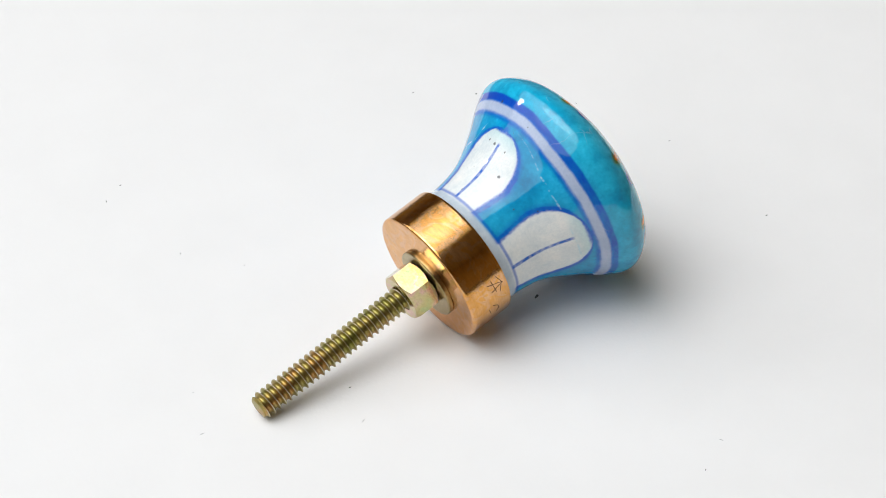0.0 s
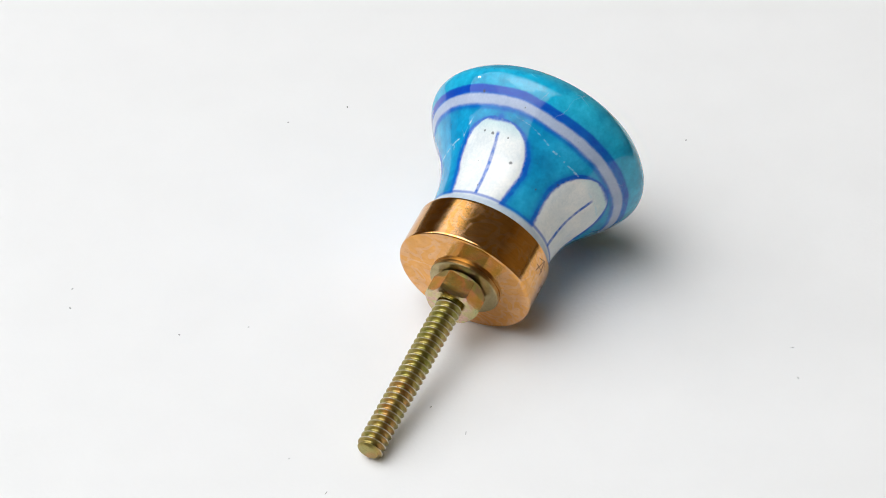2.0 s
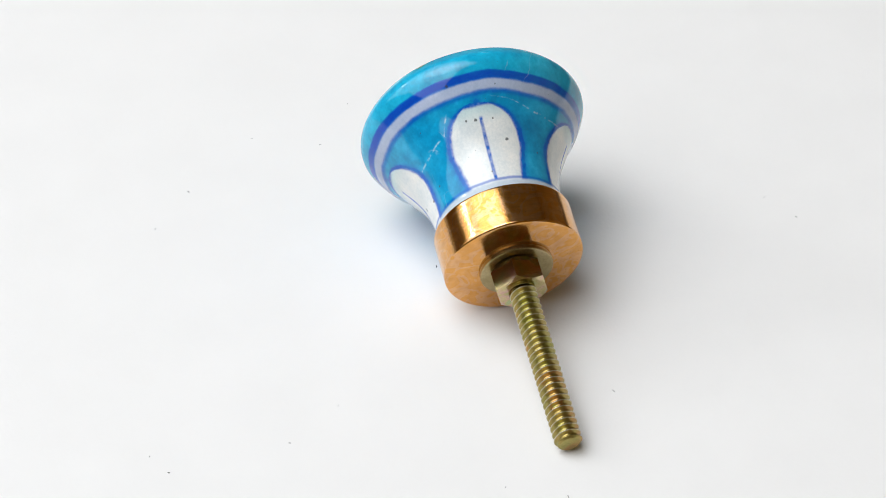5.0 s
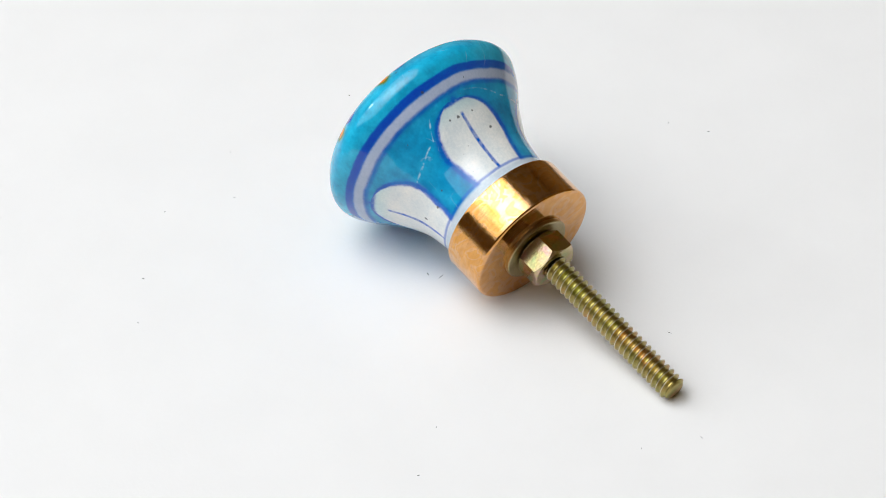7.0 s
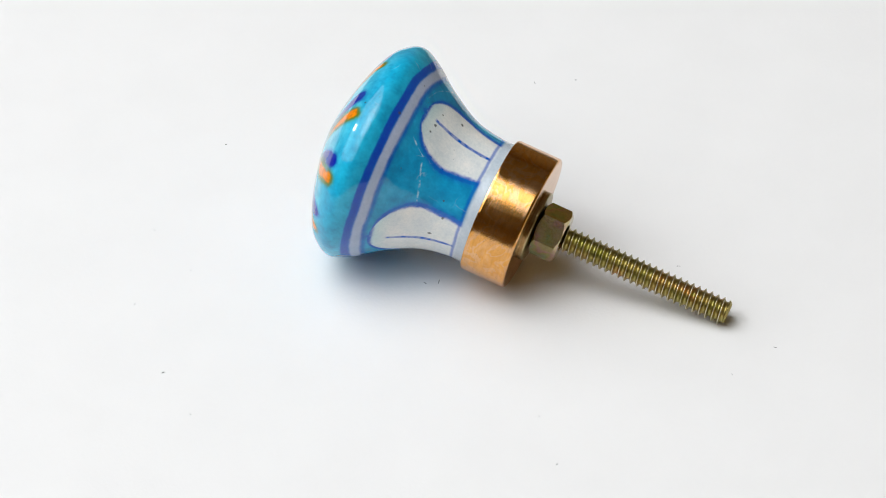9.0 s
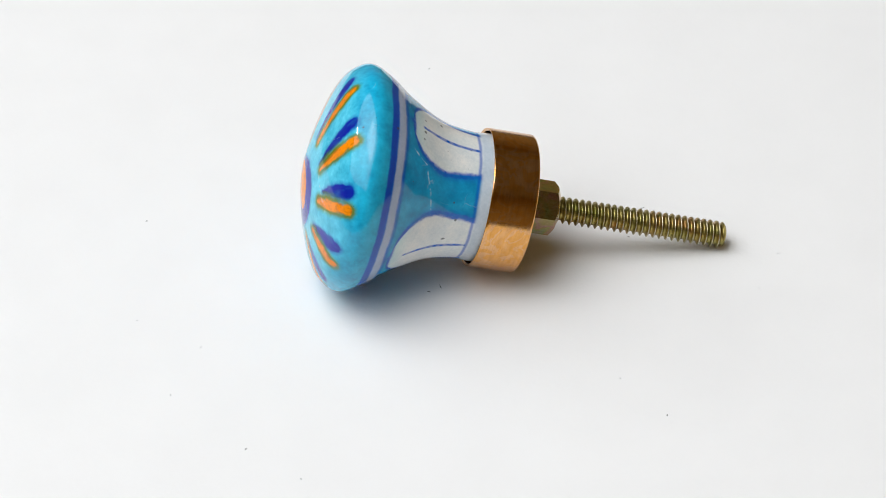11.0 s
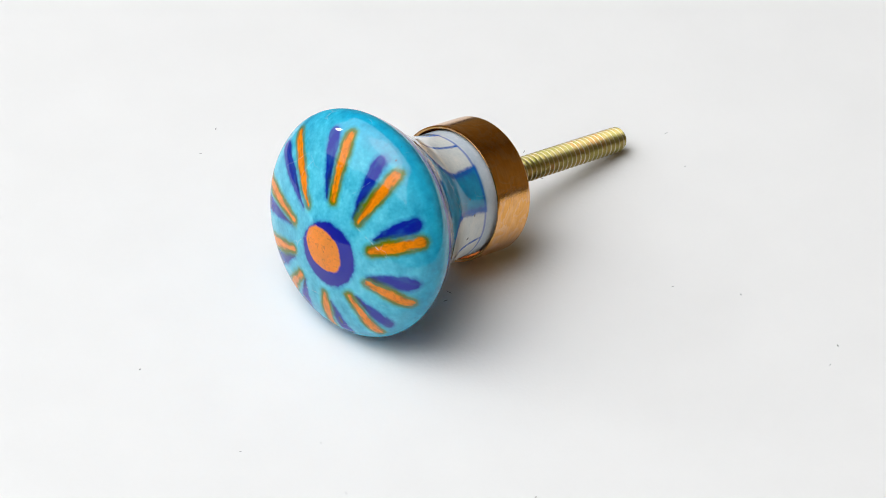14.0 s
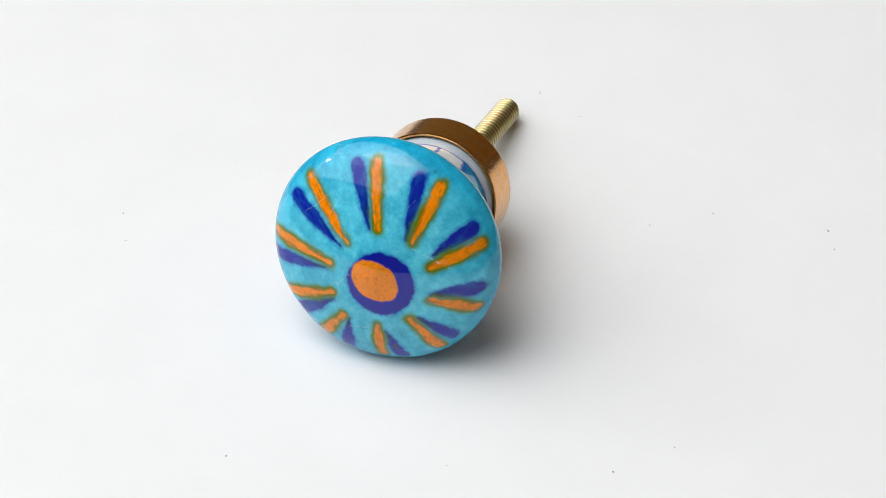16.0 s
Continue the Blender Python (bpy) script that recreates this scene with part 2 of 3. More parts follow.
part("disc", plate(0.138, -0.012, 0.0, 0.001), WHITE_BOARD, turntable)
part("base", plate(0.11, -0.0275, -0.012, 0.002), TURNTABLE_WHITE, turntable)

# dust and fibres lying on the card: x, y in millimetres, length, width, turn
SPECKS = [(-61.6, 28.8, 0.5, 0.2, 30), (14.1, -4.4, 1.3, 0.6, 70), (-16.0, -36.2, 1.0, 0.12, 60), (44.0, -42.0, 0.9, 0.1, 160),
          (-43.0, -38.9, 0.8, 0.12, 40), (-49.4, 8.8, 0.5, 0.2, 100), (-37.8, 5.3, 0.4, 0.15, 0), (40.8, -49.2, 0.5, 0.2, 80),
          (-18.4, -27.7, 0.5, 0.2, 20), (4.2, 55.5, 0.55, 0.28, 75), (-7.8, 56.1, 0.4, 0.22, 10), (23.1, 52.0, 0.7, 0.12, 130),
          (-45.1, -28.6, 0.4, 0.15, 0), (56.3, 17.6, 0.5, 0.25, 45), (26.5, 39.4, 0.6, 0.12, 90), (40.0, 40.1, 0.5, 0.12, 10),
          (-63.8, 24.0, 0.6, 0.3, 100), (2.5, 5.0, 0.9, 0.2, 20), (1.6, 2.7, 1.3, 0.13, 140)]
for x, y, ln, wd, a in SPECKS:
    bm = bmesh.new()
    bmesh.ops.create_icosphere(bm, subdivisions=1, radius=0.5)
    for v in bm.verts:
        v.co.x += 0.25 * v.co.y * v.co.x + random.uniform(-0.12, 0.12)
        v.co.y += 0.5 * v.co.x * v.co.x + random.uniform(-0.12, 0.12)
    bm.transform(pose(x / 1000, y / 1000, wd / 5000, 0, 0, a) @ Matrix.Diagonal((ln / 1000, wd / 1000, wd / 2500, 1)))
    part("dust_speck", bm, DUST, turntable, "dark dust speck")


# ---- the knob: x runs from the bolt's tip to the head, in metres ----
HEAD = 0.06729
knob = tagged(new("drawer_knob"), "turquoise hand-painted ceramic knob with copper cap, lying on white card", "drawer knob")

# half outline of the pottery in millimetres: along the axis from the widest place, and radius
OUTLINE = [(-25, 11.4), (-21.85, 11.4), (-19.5, 11.3), (-15.3, 11.9), (-12.2, 13.0), (-8.6, 15.0), (-6.4, 16.4), (-4, 18.2),
           (-2, 19.4), (-0.4, 20.1), (1, 20.1), (2.4, 19.4), (3.9, 18.1), (5.2, 16.0), (6.5, 12.9), (7.7, 9.1), (8.65, 5.3), (9.15, 2.5), (9.3, 0.0)]


def smooth_outline(points, count):
    p = np.array(points, float)
    p = np.vstack([2 * p[0] - p[1], p, [p[-2][0], -p[-2][1]]])
    out = []
    for i in range(1, len(p) - 2):
        for u in np.linspace(0, 1, 40, endpoint=False):
            out.append(0.5 * (2 * p[i] + (p[i + 1] - p[i - 1]) * u + (2 * p[i - 1] - 5 * p[i] + 4 * p[i + 1] - p[i + 2]) * u * u
                              + (3 * p[i] - p[i - 1] - 3 * p[i + 1] + p[i + 2]) * u ** 3))
    out = np.array(out + [p[-2]])
    for _ in range(8):
        out[1:-1] = 0.25 * out[:-2] + 0.5 * out[1:-1] + 0.25 * out[2:]
    arc = np.concatenate([[0], np.cumsum(np.hypot(*np.diff(out, axis=0).T))])
    s = np.linspace(0, arc[-1], count)
    x, r = np.interp(s, arc, out[:, 0]), np.interp(s, arc, out[:, 1])
    return x, np.maximum(r, 0.002), arc[-1] - s


def wobble(seed, *coords, scale=1.0):
    """Smooth uneven wobble, about -1 to 1: lattice noise in two octaves, scale in cells per 3 mm or so."""
    out, rng = 0, np.random.RandomState(seed)
    for octave, weight in ((1.0, 1.0), (2.3, 0.5)):
        table = rng.uniform(-1, 1, 4096)
        low, part_, place = [], [], 0
        for c in coords:
            v = c * (scale * 0.33 * octave) + rng.uniform(0, 50)
            i = np.floor(v)
            f = v - i
            low.append(i.astype(np.int64))
            part_.append(f * f * (3 - 2 * f))
        total = 0
        for corner in range(2 ** len(coords)):
            key, w = 0, 1.0
            for n, (i, f) in enumerate(zip(low, part_)):
                up = corner >> n & 1
                key = key + (i + up) * (73856093, 19349663, 83492791)[n]
                w = w * (f if up else 1 - f)
            key = (key ^ (key >> 13)) * 40503
            total = total + w * table[(key ^ (key >> 7)) & 4095]
        out = out + weight * total
    return out * 1.15


def step(v, a, b):
    u = np.clip((v - a) / (b - a), 0, 1)
    return u * u * (3 - 2 * u)


def lay(base, mask, colour):
    return base + mask[..., None] * (np.array(colour) - base)


TURQ_NECK, TURQ_RIM, TURQ_FACE = (0.003, 0.30, 0.58), (0.006, 0.405, 0.66), (0.080, 0.54, 0.73)
WHITE_GLAZE, LILAC = (0.785, 0.82, 0.82), (0.43, 0.51, 0.68)
LINE_BLUE, DEEP_BLUE, INK = (0.003, 0.105, 0.53), (0.002, 0.045, 0.46), (0.001, 0.010, 0.32)
ORANGE, GREEN = (0.86, 0.245, 0.002), (0.125, 0.175, 0.004)
# petals on the neck: middle, half width, tip, stem's tip (degrees, millimetres)
PETALS = [(-10.0, 33.0, -5.9, -13.0), (83.5, 30.0, -6.4, 84.0), (170.5, 33.0, -6.0, 170.0), (262.0, 31.0, -6.2, 260.0)]
# strokes on the face: ink from, to, orange from, to, each as radius and degrees
STROKES = [(17.6, 154, 6.0, 159, 18.2, 140, 5.5, 145), (17.4, 109, 6.6, 100, 17.7, 98, 6.7, 88), (17.6, 72, 8.1, 49, 18.1, 60, 8.4, 43),
           (18.3, 32, 10.6, 23, 18.6, 22, 9.9, 12), (18.3, -3, 10.9, -16, 18.6, -15, 11.2, -21), (18.4, -37, 11.9, -43, 18.7, -48, 11.1, -49),
           (18.6, -71, 12.6, -75, 18.1, -82, 11.2, -81), (18.6, -102, 11.8, -106, 18.6, -116, 11.6, -112), (19.0, -134, 10.2, -127, 19.0, -146, 9.4, -133),
           (18.9, -167, 8.2, -162, 18.9, -179, 7.3, -169)]
# iron specks in the glaze: along, degrees, radius
IRON = [(-8.9, 80, 0.28), (-8.7, 74, 0.2), (-9.1, 92, 0.16), (-12.5, 100, 0.33), (-3.1, 70, 0.28), (-4.2, 96, 0.14), (-7.1, 43, 0.12), (-17.9, 82, 0.15),
        (-16.5, 17, 0.28), (-15.2, -3, 0.36), (-15.6, 32, 0.2), (3.0, 67, 0.16), (-1.7, -35, 0.34), (6.7, -14, 0.25), (-11.4, 140, 0.14), (-14.2, 128, 0.2), (5.0, -72, 0.4)]

# cracks in the glaze: on the neck as along and degrees, on the face as radius and degrees
NECK_CRACKS = [[(-5.7, 91.6), (-6.3, 104), (-7.8, 121), (-8.3, 135.5), (-8.4, 153), (-8.5, 164), (-8.3, 186)],
               [(-6.5, 64), (-9.5, 56), (-9.9, 49.5), (-10.9, 37), (-11.5, 25)]]
FACE_CRACKS = [[(8.5, 75), (11.5, 69), (15.2, 66)], [(7.8, 41), (10.3, 21), (13.1, 10)], [(15.1, -122), (14.0, -107), (12.3, -87)]]


def from_line(u, v, points):
    """The way from each place (u, v) to a line through the points."""
    best = np.full(u.shape, 1e3)
    for (a, b), (c, d) in zip(points, points[1:]):
        q = np.clip(((u - a) * (c - a) + (v - b) * (d - b)) / ((c - a) ** 2 + (d - b) ** 2), 0, 1)
        best = np.minimum(best, np.hypot(u - a - q * (c - a), v - b - q * (d - b)))
    return best


def pigment(x, r, arc, phi):
    """The painting on the pottery, by place along the axis, radius, way from the face's middle, and angle."""
    deg = np.degrees(phi)
    cy, cz = r * np.cos(phi), r * np.sin(phi)
    sway = 0.15 * wobble(3, x, cy, cz, scale=0.7) + 0.035 * wobble(4, x, cy, cz, scale=6.0)
    col = np.empty(x.shape + (3,))
    col[:] = TURQ_NECK
    col = lay(col, step(x, -4.5, -1.0), TURQ_RIM)
    col = lay(col, step(x, 1.0, 6.0) * 0.9, TURQ_FACE)
    thin = 0.5 + 0.5 * wobble(8, x, cy, cz, scale=0.45)
    col = lay(col, 0.16 * np.clip(thin, 0, 1), (0.07, 0.52, 0.66))
    pool = 1 + 0.17 * wobble(9, x, cy, cz, scale=0.9) + 0.13 * wobble(10, x, cy, cz, scale=2.6) + 0.07 * wobble(11, x, cy, cz, scale=7.0)
    col = col * np.stack([pool ** 2.5, pool, pool ** 0.7], -1)
    col = col + 0.02 * np.clip(pool - 1.12, 0, 1)[..., None]
    # petals with their outlines and stems
    for mid, half, tip, stem in PETALS:
        d = (deg - mid + 180) % 360 - 180
        u = np.clip((tip + sway - x) / 8.0, 0, 1)
        edge = half * np.sqrt(np.maximum(1 - (1 - u) ** 2, 0)) * (1 - 0.02 * np.clip(-x - 13, 0, 8))
        across = (np.abs(d) - edge) * np.pi / 180 * r
        over = np.where(x > tip + sway, 1.0, 0.0) * np.hypot(x - tip, d * np.pi / 180 * r)
        dist = np.where(x > tip + sway, over, np.maximum(across, -np.abs(tip + sway - x) * 1.0)) + sway
        inside = 1 - step(dist, -0.4, 0.0)
        col = lay(col, inside, WHITE_GLAZE)
        col = lay(col, inside * 0.35 * (1 - step(tip - x, 0.3, 3.5)), (0.20, 0.60, 0.66))
        col = lay(col, 0.30 * (1 - step(np.abs(dist - 0.25), 0.3, 1.25)) * (x < tip + 1.6), LINE_BLUE)
        line = (1 - step(np.abs(dist) + 0.10 * wobble(26, x, cy, cz, scale=4.0), 0.28, 0.76)) * (0.86 + 0.24 * wobble(21, x, cy, cz, scale=0.8) + 0.16 * wobble(22, x, cy, cz, scale=7.0))
        col = lay(col, np.clip(line, 0, 1) * (x < tip + 1.1), LINE_BLUE)
        bend = (stem - mid) * np.clip((x + 19.5) / 11.0, 0, 1)
        side = np.abs(d - bend) * np.pi / 180 * r + 0.5 * sway
        col = lay(col, np.clip(0.84 + 0.25 * wobble(23, x, cy, cz, scale=5.0), 0, 1) * (1 - step(side, 0.14, 0.46)) * step(x, -19.8, -19.4) * (1 - step(x, -8.9, -8.3)), LINE_BLUE)
    # foot line above the cap, and the rings round the shoulder
    col = lay(col, 1 - step(x + 0.5 * sway, -20.4, -19.6), (0.54, 0.62, 0.70))
    col = lay(col, 0.7 * (1 - step(np.abs(x + 19.6 + 0.8 * sway), 0.08, 0.45)), LINE_BLUE)
    drop = 0.7 * step(deg % 360, 88, 122) * (1 - step(deg % 360, 210, 300))
    y = x + drop + 0.7 * sway
    brush = 0.80 + 0.14 * wobble(24, x, cy, cz, scale=1.5) + 0.12 * wobble(25, x * 3, cy, cz, scale=5.0)
    col = lay(col, step(y, -5.2, -4.7) * (1 - step(y, -3.5, -3.1)), LILAC)
    col = lay(col, np.clip(0.85 * brush, 0, 1) * step(y, -5.75, -5.25) * (1 - step(y, -5.0, -4.55)), LINE_BLUE)
    heavy = 0.5 + 0.5 * np.cos(np.radians(deg - 50))
    col = lay(col, np.clip(brush, 0, 1) * step(y, -3.65, -3.2) * (1 - step(y, -2.5 + 0.35 * heavy, -2.15 + 0.35 * heavy)), LINE_BLUE)
    col = lay(col, 0.8 * heavy * step(y, -3.4, -3.0) * (1 - step(y, -2.3, -1.9)), DEEP_BLUE)
    # the flower on the face
    fy, fz = arc * np.cos(phi), arc * np.sin(phi)
    face = step(x, 0.2, 0.8)
    blot = 0.12 * wobble(31, fy, fz, scale=0.8) + 0.05 * wobble(32, fy, fz, scale=6.0)

    def stroke(r0, d0, r1, d1, w0, w1):
        """How far outside a brush stroke each place lies, how far along it, and how far to its side."""
        a0, a1 = np.interp(r0, FACE_R, FACE_ARC), np.interp(r1, FACE_R, FACE_ARC)
        p0 = np.array((a0 * math.cos(radians(d0)), a0 * math.sin(radians(d0))))
        p1 = np.array((a1 * math.cos(radians(d1)), a1 * math.sin(radians(d1))))
        v = p1 - p0
        q = np.clip(((fy - p0[0]) * v[0] + (fz - p0[1]) * v[1]) / (v @ v), 0, 1)
        side = ((fy - p0[0]) * v[1] - (fz - p0[1]) * v[0]) / np.sqrt(v @ v)
        wide = (w0 * (1 - q) + w1 * q) * (0.80 + 0.30 * np.sin(np.pi * np.clip(q + 0.06, 0, 1)))
        return np.hypot(fy - p0[0] - q * v[0], fz - p0[1] - q * v[1]) - wide, q, side

    ragged = 1.5 * blot + 0.10 * wobble(33, fy, fz, scale=2.6)
    for k, (a, b, c_, d_, e, f, g, h) in enumerate(STROKES):
        dist, q, side = stroke(a - 0.3, b, c_ + 0.2, d_, 1.62, 0.62)
        dist = dist + ragged
        bristle = wobble(40 + k, side * 1.5, q * 7.0, scale=2.4)
        col = lay(col, 0.45 * (1 - step(dist, -0.1, 0.75)) * face, (0.004, 0.07, 0.42))
        col = lay(col, np.clip(0.94 + 0.10 * bristle, 0, 1) * (1 - step(dist + 0.12 * bristle, -0.40, 0.16)) * face, INK)
        col = lay(col, 0.55 * np.clip(0.15 + bristle, 0, 1) * (1 - step(dist + 0.3, -0.4, 0.3)) * face, (0.002, 0.022, 0.36))
        near = stroke(e - 0.1, f, g + 0.3, h, 0.92, 0.72)[0]
        col = lay(col, 0.9 * step(q, 0.35, 0.8) * (1 - step(near + 0.4 * bristle, 0.7, 1.8)) * (1 - step(dist, -0.5, 0.0)) * face, (0.002, 0.004, 0.05))
    for k, (a, b, c_, d_, e, f, g, h) in enumerate(STROKES):
        dist, q, side = stroke(e - 0.1, f, g + 0.3, h, 0.90, 0.62)
        dist = dist + 1.3 * blot + 0.12 * wobble(38, fy, fz, scale=2.6)
        grit = wobble(60 + k, side * 2.0, q * 6.0, scale=3.0)
        col = lay(col, 0.55 * np.clip(0.7 + 0.5 * wobble(36, fy, fz, scale=0.7), 0, 1) * (1 - step(dist, 0.6, 1.5)) * face, (0.06, 0.27, 0.10))
        col = lay(col, np.clip(0.88 + 0.25 * wobble(36, fy, fz, scale=0.7), 0, 1) * (1 - step(dist, 0.30, 0.95)) * face, GREEN)
        col = lay(col, (1 - step(dist + 0.16 * grit, -0.30, 0.20)) * face, ORANGE)
        col = lay(col, 0.75 * np.clip(0.1 + grit, 0, 1) * step(dist, -0.75, -0.2) * (1 - step(dist, -0.2, 0.2)) * face, (0.36, 0.12, 0.004))
        col = lay(col, 0.5 * np.clip(wobble(37, fy, fz, scale=5.0), 0, 1) * (1 - step(dist, -0.4, 0.1)) * face, (0.55, 0.15, 0.005))
    ring = np.hypot((fy - 2.1) / 5.8, (fz + 2.9) / 6.1) - 1 + 0.30 * blot + 0.02 * wobble(33, fy, fz, scale=2.6)
    col = lay(col, 0.4 * (1 - step(ring, 0.0, 0.14)) * face, (0.004, 0.07, 0.42))
    col = lay(col, (1 - step(ring, -0.03, 0.05)) * face, INK)
    ty, tz = fy - 1.0, fz + 2.4
    long, short = 0.80 * ty - 0.60 * tz, 0.60 * ty + 0.80 * tz
    dot = (np.abs(long / 4.6) ** 1.8 + np.abs(short / 3.8) ** 1.8) ** 0.55 - 1 + 0.34 * blot
    col = lay(col, (1 - step(dot, -0.06, 0.05)) * face, (0.86, 0.245, 0.004))
    col = lay(col, 0.7 * np.clip(wobble(39, fy, fz, scale=6.0) - 0.5, 0, 1) * (1 - step(dot, -0.06, 0.05)) * face, (0.40, 0.12, 0.01))
    # cracks, seen as broken pale lines
    broken = np.clip(0.25 + 0.9 * wobble(45, x, cy, cz, scale=5.0), 0, 1)
    for points in NECK_CRACKS:
        turn = (deg - points[0][1] + 180) % 360 - 180
        way = from_line(x, turn * np.pi / 180 * 14.8, [(u, ((v - points[0][1] + 180) % 360 - 180) * np.pi / 180 * 14.8) for u, v in points])
        col = lay(col, 0.75 * broken * (1 - step(way + 0.8 * np.abs(sway), 0.05, 0.24)) * (1 - step(x, -3.0, -2.0)), (0.50, 0.74, 0.82))
    for points in FACE_CRACKS:
        arcs = [(np.interp(u, FACE_R, FACE_ARC), radians(v)) for u, v in points]
        way = from_line(fy, fz, [(u * math.cos(v), u * math.sin(v)) for u, v in arcs])
        col = lay(col, 0.6 * broken * (1 - step(way + np.abs(blot), 0.05, 0.22)) * face, (0.52, 0.76, 0.82))
    for at, d0, size in IRON:
        k = np.hypot(x - at, ((deg - d0 + 180) % 360 - 180) * np.pi / 180 * r) + 0.3 * size * wobble(int(size * 100), x, cy, cz, scale=6.0)
        col = lay(col, 0.85 * (1 - step(k, size * 0.6, size * 1.15)), (0.05, 0.06, 0.07))
    return np.clip(col, 0.003, 0.95)


ALONG, ROUND = 430, 1100
ox, orad, oarc = smooth_outline(OUTLINE, ALONG)
front = ox > -0.3
FACE_R, FACE_ARC = orad[front][::-1], oarc[front][::-1]
phi = np.linspace(0, 2 * np.pi, ROUND, endpoint=False)[None, :]
X, P = np.broadcast_to(ox[:, None], (ALONG, ROUND)), np.broadcast_to(phi, (ALONG, ROUND))
RAD = np.broadcast_to(orad[:, None], (ALONG, ROUND))
ARC = np.broadcast_to(oarc[:, None], (ALONG, ROUND))
uneven = RAD * (1 + 0.004 * np.sin(2 * P + 1.0) + 0.003 * np.sin(3 * P + X * 0.1))
me = grid_mesh("ceramic_head", (X / 1000 + HEAD), uneven / 1000, GLAZE)
rgb = pigment(X, RAD, ARC, P).reshape(-1, 3)
attr = me.attributes.new("pigment", "FLOAT_COLOR", "POINT")
attr.data.foreach_set("color", np.hstack([rgb, np.ones((len(rgb), 1))]).astype(np.float32).ravel())
head = new("ceramic_head", me)
head.parent = knob
tagged(head, "glossy turquoise pottery painted with white petals and orange strokes")

# copper cap: closed face towards the bolt, open rim round the neck
part("ferrule", lathe([(0.03715, 0.0028), (0.03715, 0.0117), (0.03715, 0.01190), (0.03720, 0.01208), (0.03732, 0.01224), (0.0375, 0.01233), (0.0377, 0.01233), (0.0450, 0.01233), (0.0452, 0.01233),
                       (0.04540, 0.01226), (0.04544, 0.01214), (0.04538, 0.01200), (0.0452, 0.0118), (0.0385, 0.0118), (0.0382, 0.0028)], 220), COPPER, knob,
     "stained polished copper cap")
washer = part("washer", lathe([(0.0359, 0.0028), (0.0359, 0.0060), (0.0359, 0.0062), (0.03594, 0.00635), (0.03606, 0.00645), (0.0362, 0.00646), (0.0366, 0.00646), (0.03680, 0.00642), (0.03690, 0.0063), (0.03692, 0.0060), (0.03692, 0.0028)], 128), ZINC_WASHER, knob, "dull yellow zinc washer")
washer.matrix_local = pose(0.00035, 0.0002, -0.0002, 0, 0.6, -0.8)


def hex_nut(x0, x1, flats, bore):
    """A hexagon nut along x with both ends turned to a cone at the corners."""
    bm = bmesh.new()
    steps, rings = 96, []
    corner = flats / 2 / math.cos(math.pi / 6)
    for x, cut in ((x0, bore), (x0, flats / 2 * 0.97), (x0 + 0.0006, corner * 1.01), (x1 - 0.0006, corner * 1.01), (x1, flats / 2 * 0.97), (x1, bore)):
        ring = []
        for i in range(steps):
            a = 2 * math.pi * i / steps
            hexr = flats / 2 / math.cos((a % (math.pi / 3)) - math.pi / 6)
            r = min(cut, hexr)
            ring.append((x, r, a))
        rings.append(ring)
    # the cone runs along each flat to where it meets it
    for k in (2, 3):
        rings[k] = [((x0 + 0.0006 * max(0.0, (r - flats / 2 * 0.97) / (corner - flats / 2 * 0.97))) if k == 2 else
                     (x1 - 0.0006 * max(0.0, (r - flats / 2 * 0.97) / (corner - flats / 2 * 0.97))), r, a) for _, r, a in rings[k]]
    vs = [[bm.verts.new((x, r * math.cos(a), r * math.sin(a))) for x, r, a in ring] for ring in rings]
    for a, b in zip(vs, vs[1:] + vs[:1]):
        for i in range(steps):
            j = (i + 1) % steps
            bm.faces.new((a[i], a[j], b[j], b[i]))
    return bm


nut = part("nut", hex_nut(0.0312, 0.0361, 0.0084, 0.0024), ZINC_NUT, knob, "iridescent yellow zinc hexagon nut", smooth=False)
nut.matrix_local = pose(0, 0, 0, 15, 0, 0)

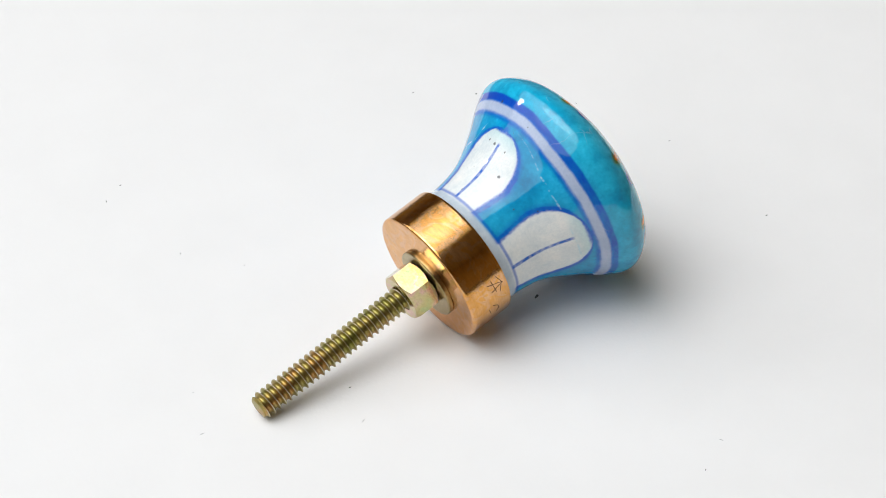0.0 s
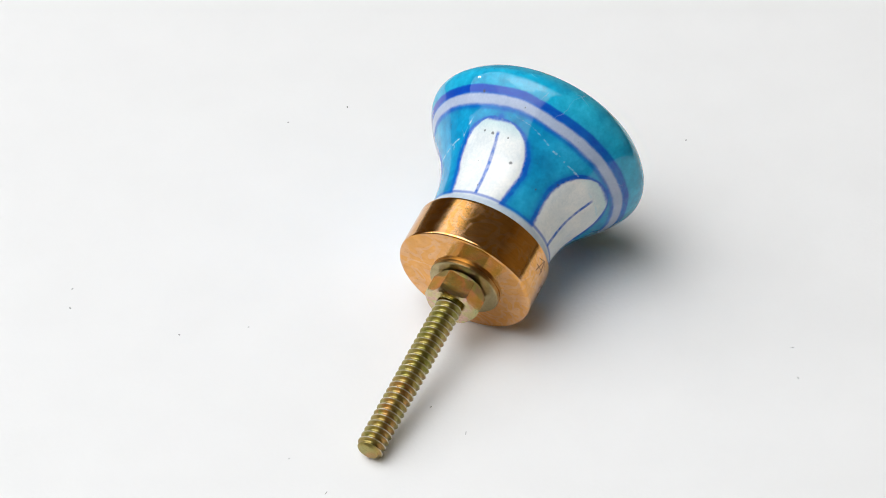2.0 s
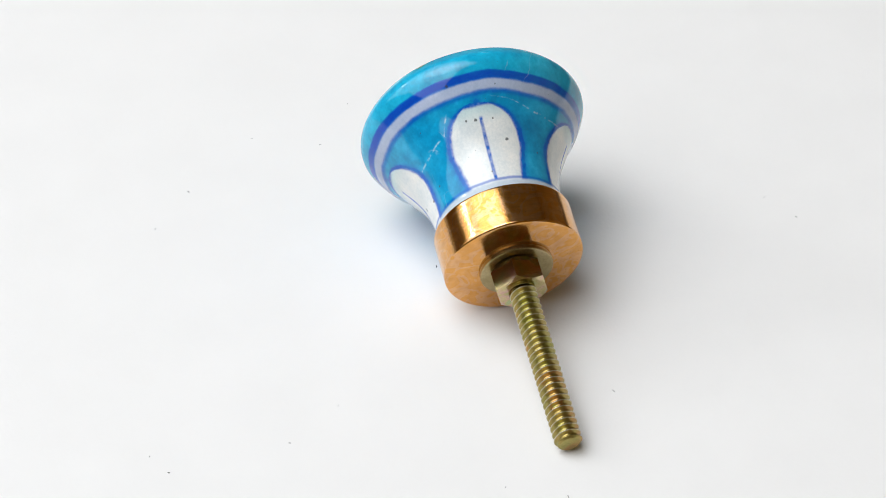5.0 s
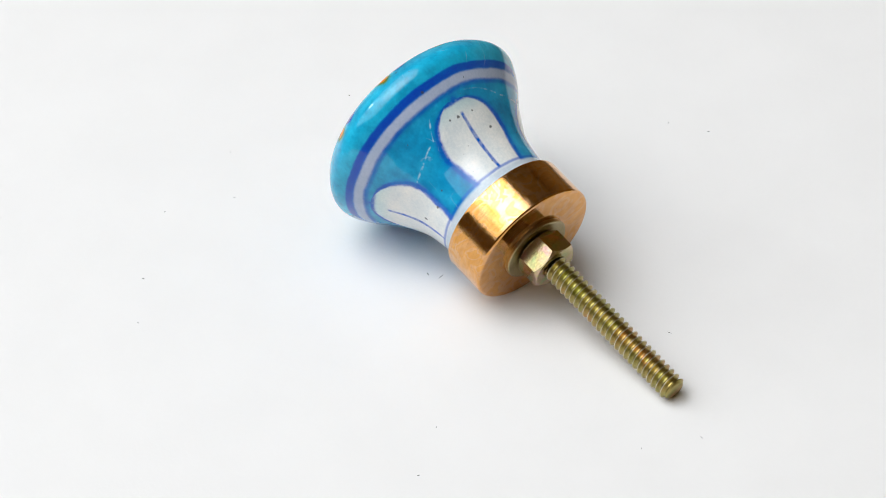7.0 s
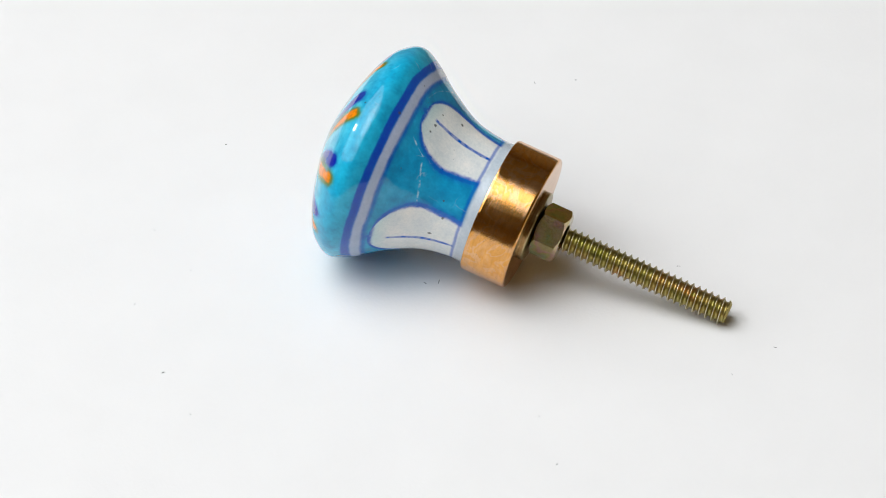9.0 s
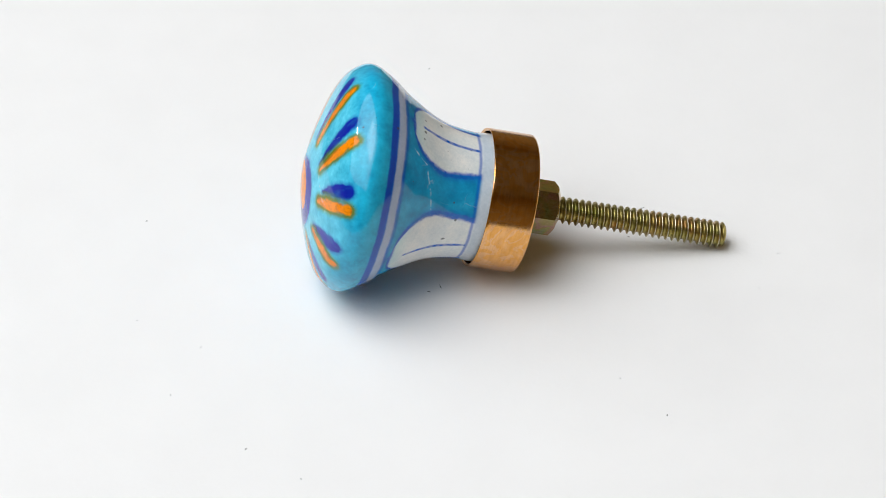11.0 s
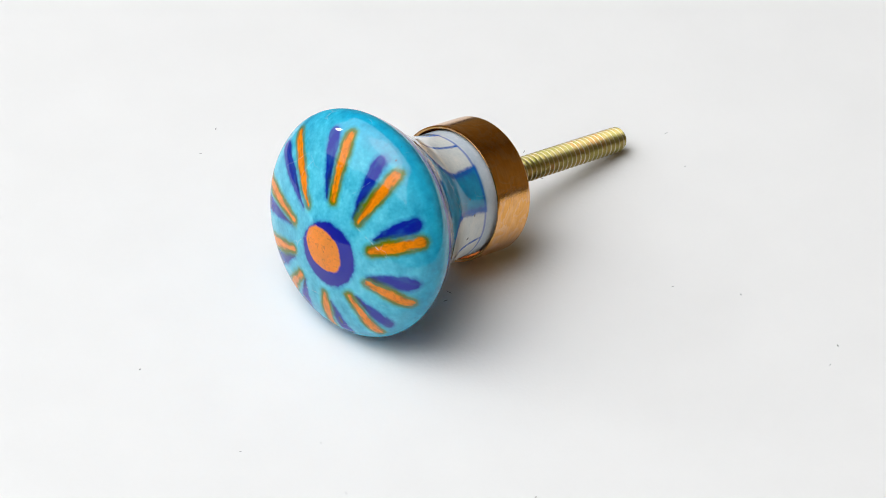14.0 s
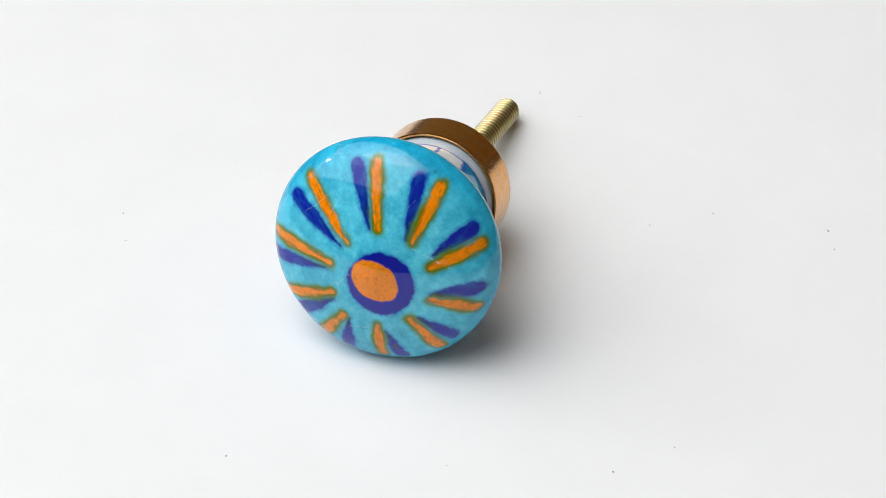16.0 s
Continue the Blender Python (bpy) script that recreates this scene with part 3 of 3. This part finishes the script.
# scratches on the cap: degrees round it and millimetres along, joined in lines
DARK_SCRATCH = paint("tarnished_scratch", (0.10, 0.045, 0.015), 0.6, 0.2, 900, 3000)
for line in (((166, 41.6), (169, 43.6), (171, 44.6), (174, 42.0)), ((164, 42.6), (176, 42.9)), ((163, 43.8), (170, 44.4), (178, 43.6)),
             ((188, 41.5), (191, 42.4), (196, 42.7), (199, 42.0)), ((190, 40.6), (197, 40.9))):
    bm, w = bmesh.new(), 0.00006
    for (d0, x0), (d1, x1) in zip(line, line[1:]):
        ends = []
        n_ = 8
        for i in range(n_ + 1):
            a, x = radians(d0 + (d1 - d0) * i / n_), (x0 + (x1 - x0) * i / n_) / 1000
            across = Vector(((x1 - x0) / 1000, radians(d1 - d0) * 0.0123, 0)).normalized()
            ends.append([(x + k * w * across.y, a - k * w * across.x / 0.0123) for k in (-1, 1)])
        rows = [[[bm.verts.new((x, r * math.cos(a), r * math.sin(a))) for x, a in e] for e in ends] for r in (0.01231, 0.012345)]
        for i in range(n_):
            bm.faces.new((rows[1][i][0], rows[1][i][1], rows[1][i + 1][1], rows[1][i + 1][0]))
            for k in (0, 1):
                bm.faces.new((rows[0][i][k], rows[1][i][k], rows[1][i + 1][k], rows[0][i + 1][k]))
    part("scratch_mark", bm, DARK_SCRATCH, knob, "dark tarnished scratch")

# threaded bolt
PITCH, CREST, ROOT = 1.19, 2.42, 1.82
bx = np.concatenate([[0.0, 0.0], np.linspace(0.02, 40.0, 640)])[:, None]
ba = np.linspace(0, 2 * np.pi, 56, endpoint=False)[None, :]
saw = np.abs(((bx / PITCH - ba / (2 * np.pi)) % 1.0) - 0.5) * 2
thread = ROOT + (CREST - ROOT) * np.clip((saw - 0.18) / 0.74, 0, 1) ** 1.6
thread = np.minimum(thread, 1.75 + np.clip(bx, 0, 9) * 1.1)
thread[0, :] = 0.01
thread[1, :] = 1.7
bolt = new("bolt", grid_mesh("bolt", bx / 1000 - 0.0003 + 0 * thread, thread / 1000, ZINC_BOLT))
bolt.parent = knob
tagged(bolt, "olive-gold zinc-plated threaded bolt")


# ---- what moves ----
TIP, AZ, LEAN = Vector((-0.03342, -0.03510, 0.00240)), 37.635, 14.84
KNOB_FIRST = Matrix.Translation(TIP) @ pose(0, 0, 0, 0, 0, AZ) @ pose(0, 0, 0, 0, -LEAN, 0)
# the knob rolls a little on its side at 7.75 s
PIVOT = KNOB_FIRST @ Vector((0.0581, 0, 0))
KNOB_LATER = Matrix.Translation(PIVOT + Vector((-0.00077, 0.00112, 0))) @ pose(0, 0, 0, 0, 0, 1.36) @ Matrix.Translation(-PIVOT) @ KNOB_FIRST @ pose(0, 0, 0, -2.73, 0, 0)


def motions():
    spin = lambda t: pose(0, 0, 0, 0, 0, turn_at(t))
    times = [i * 0.5 for i in range(33)]
    walk(turntable, [(t, spin(t)) for t in times])
    walk(knob, [(t, spin(t) @ (KNOB_FIRST if t < 7.75 else KNOB_LATER)) for t in sorted(times + [7.4, 7.6, 7.7, 7.8, 7.9, 8.1])])


motions()
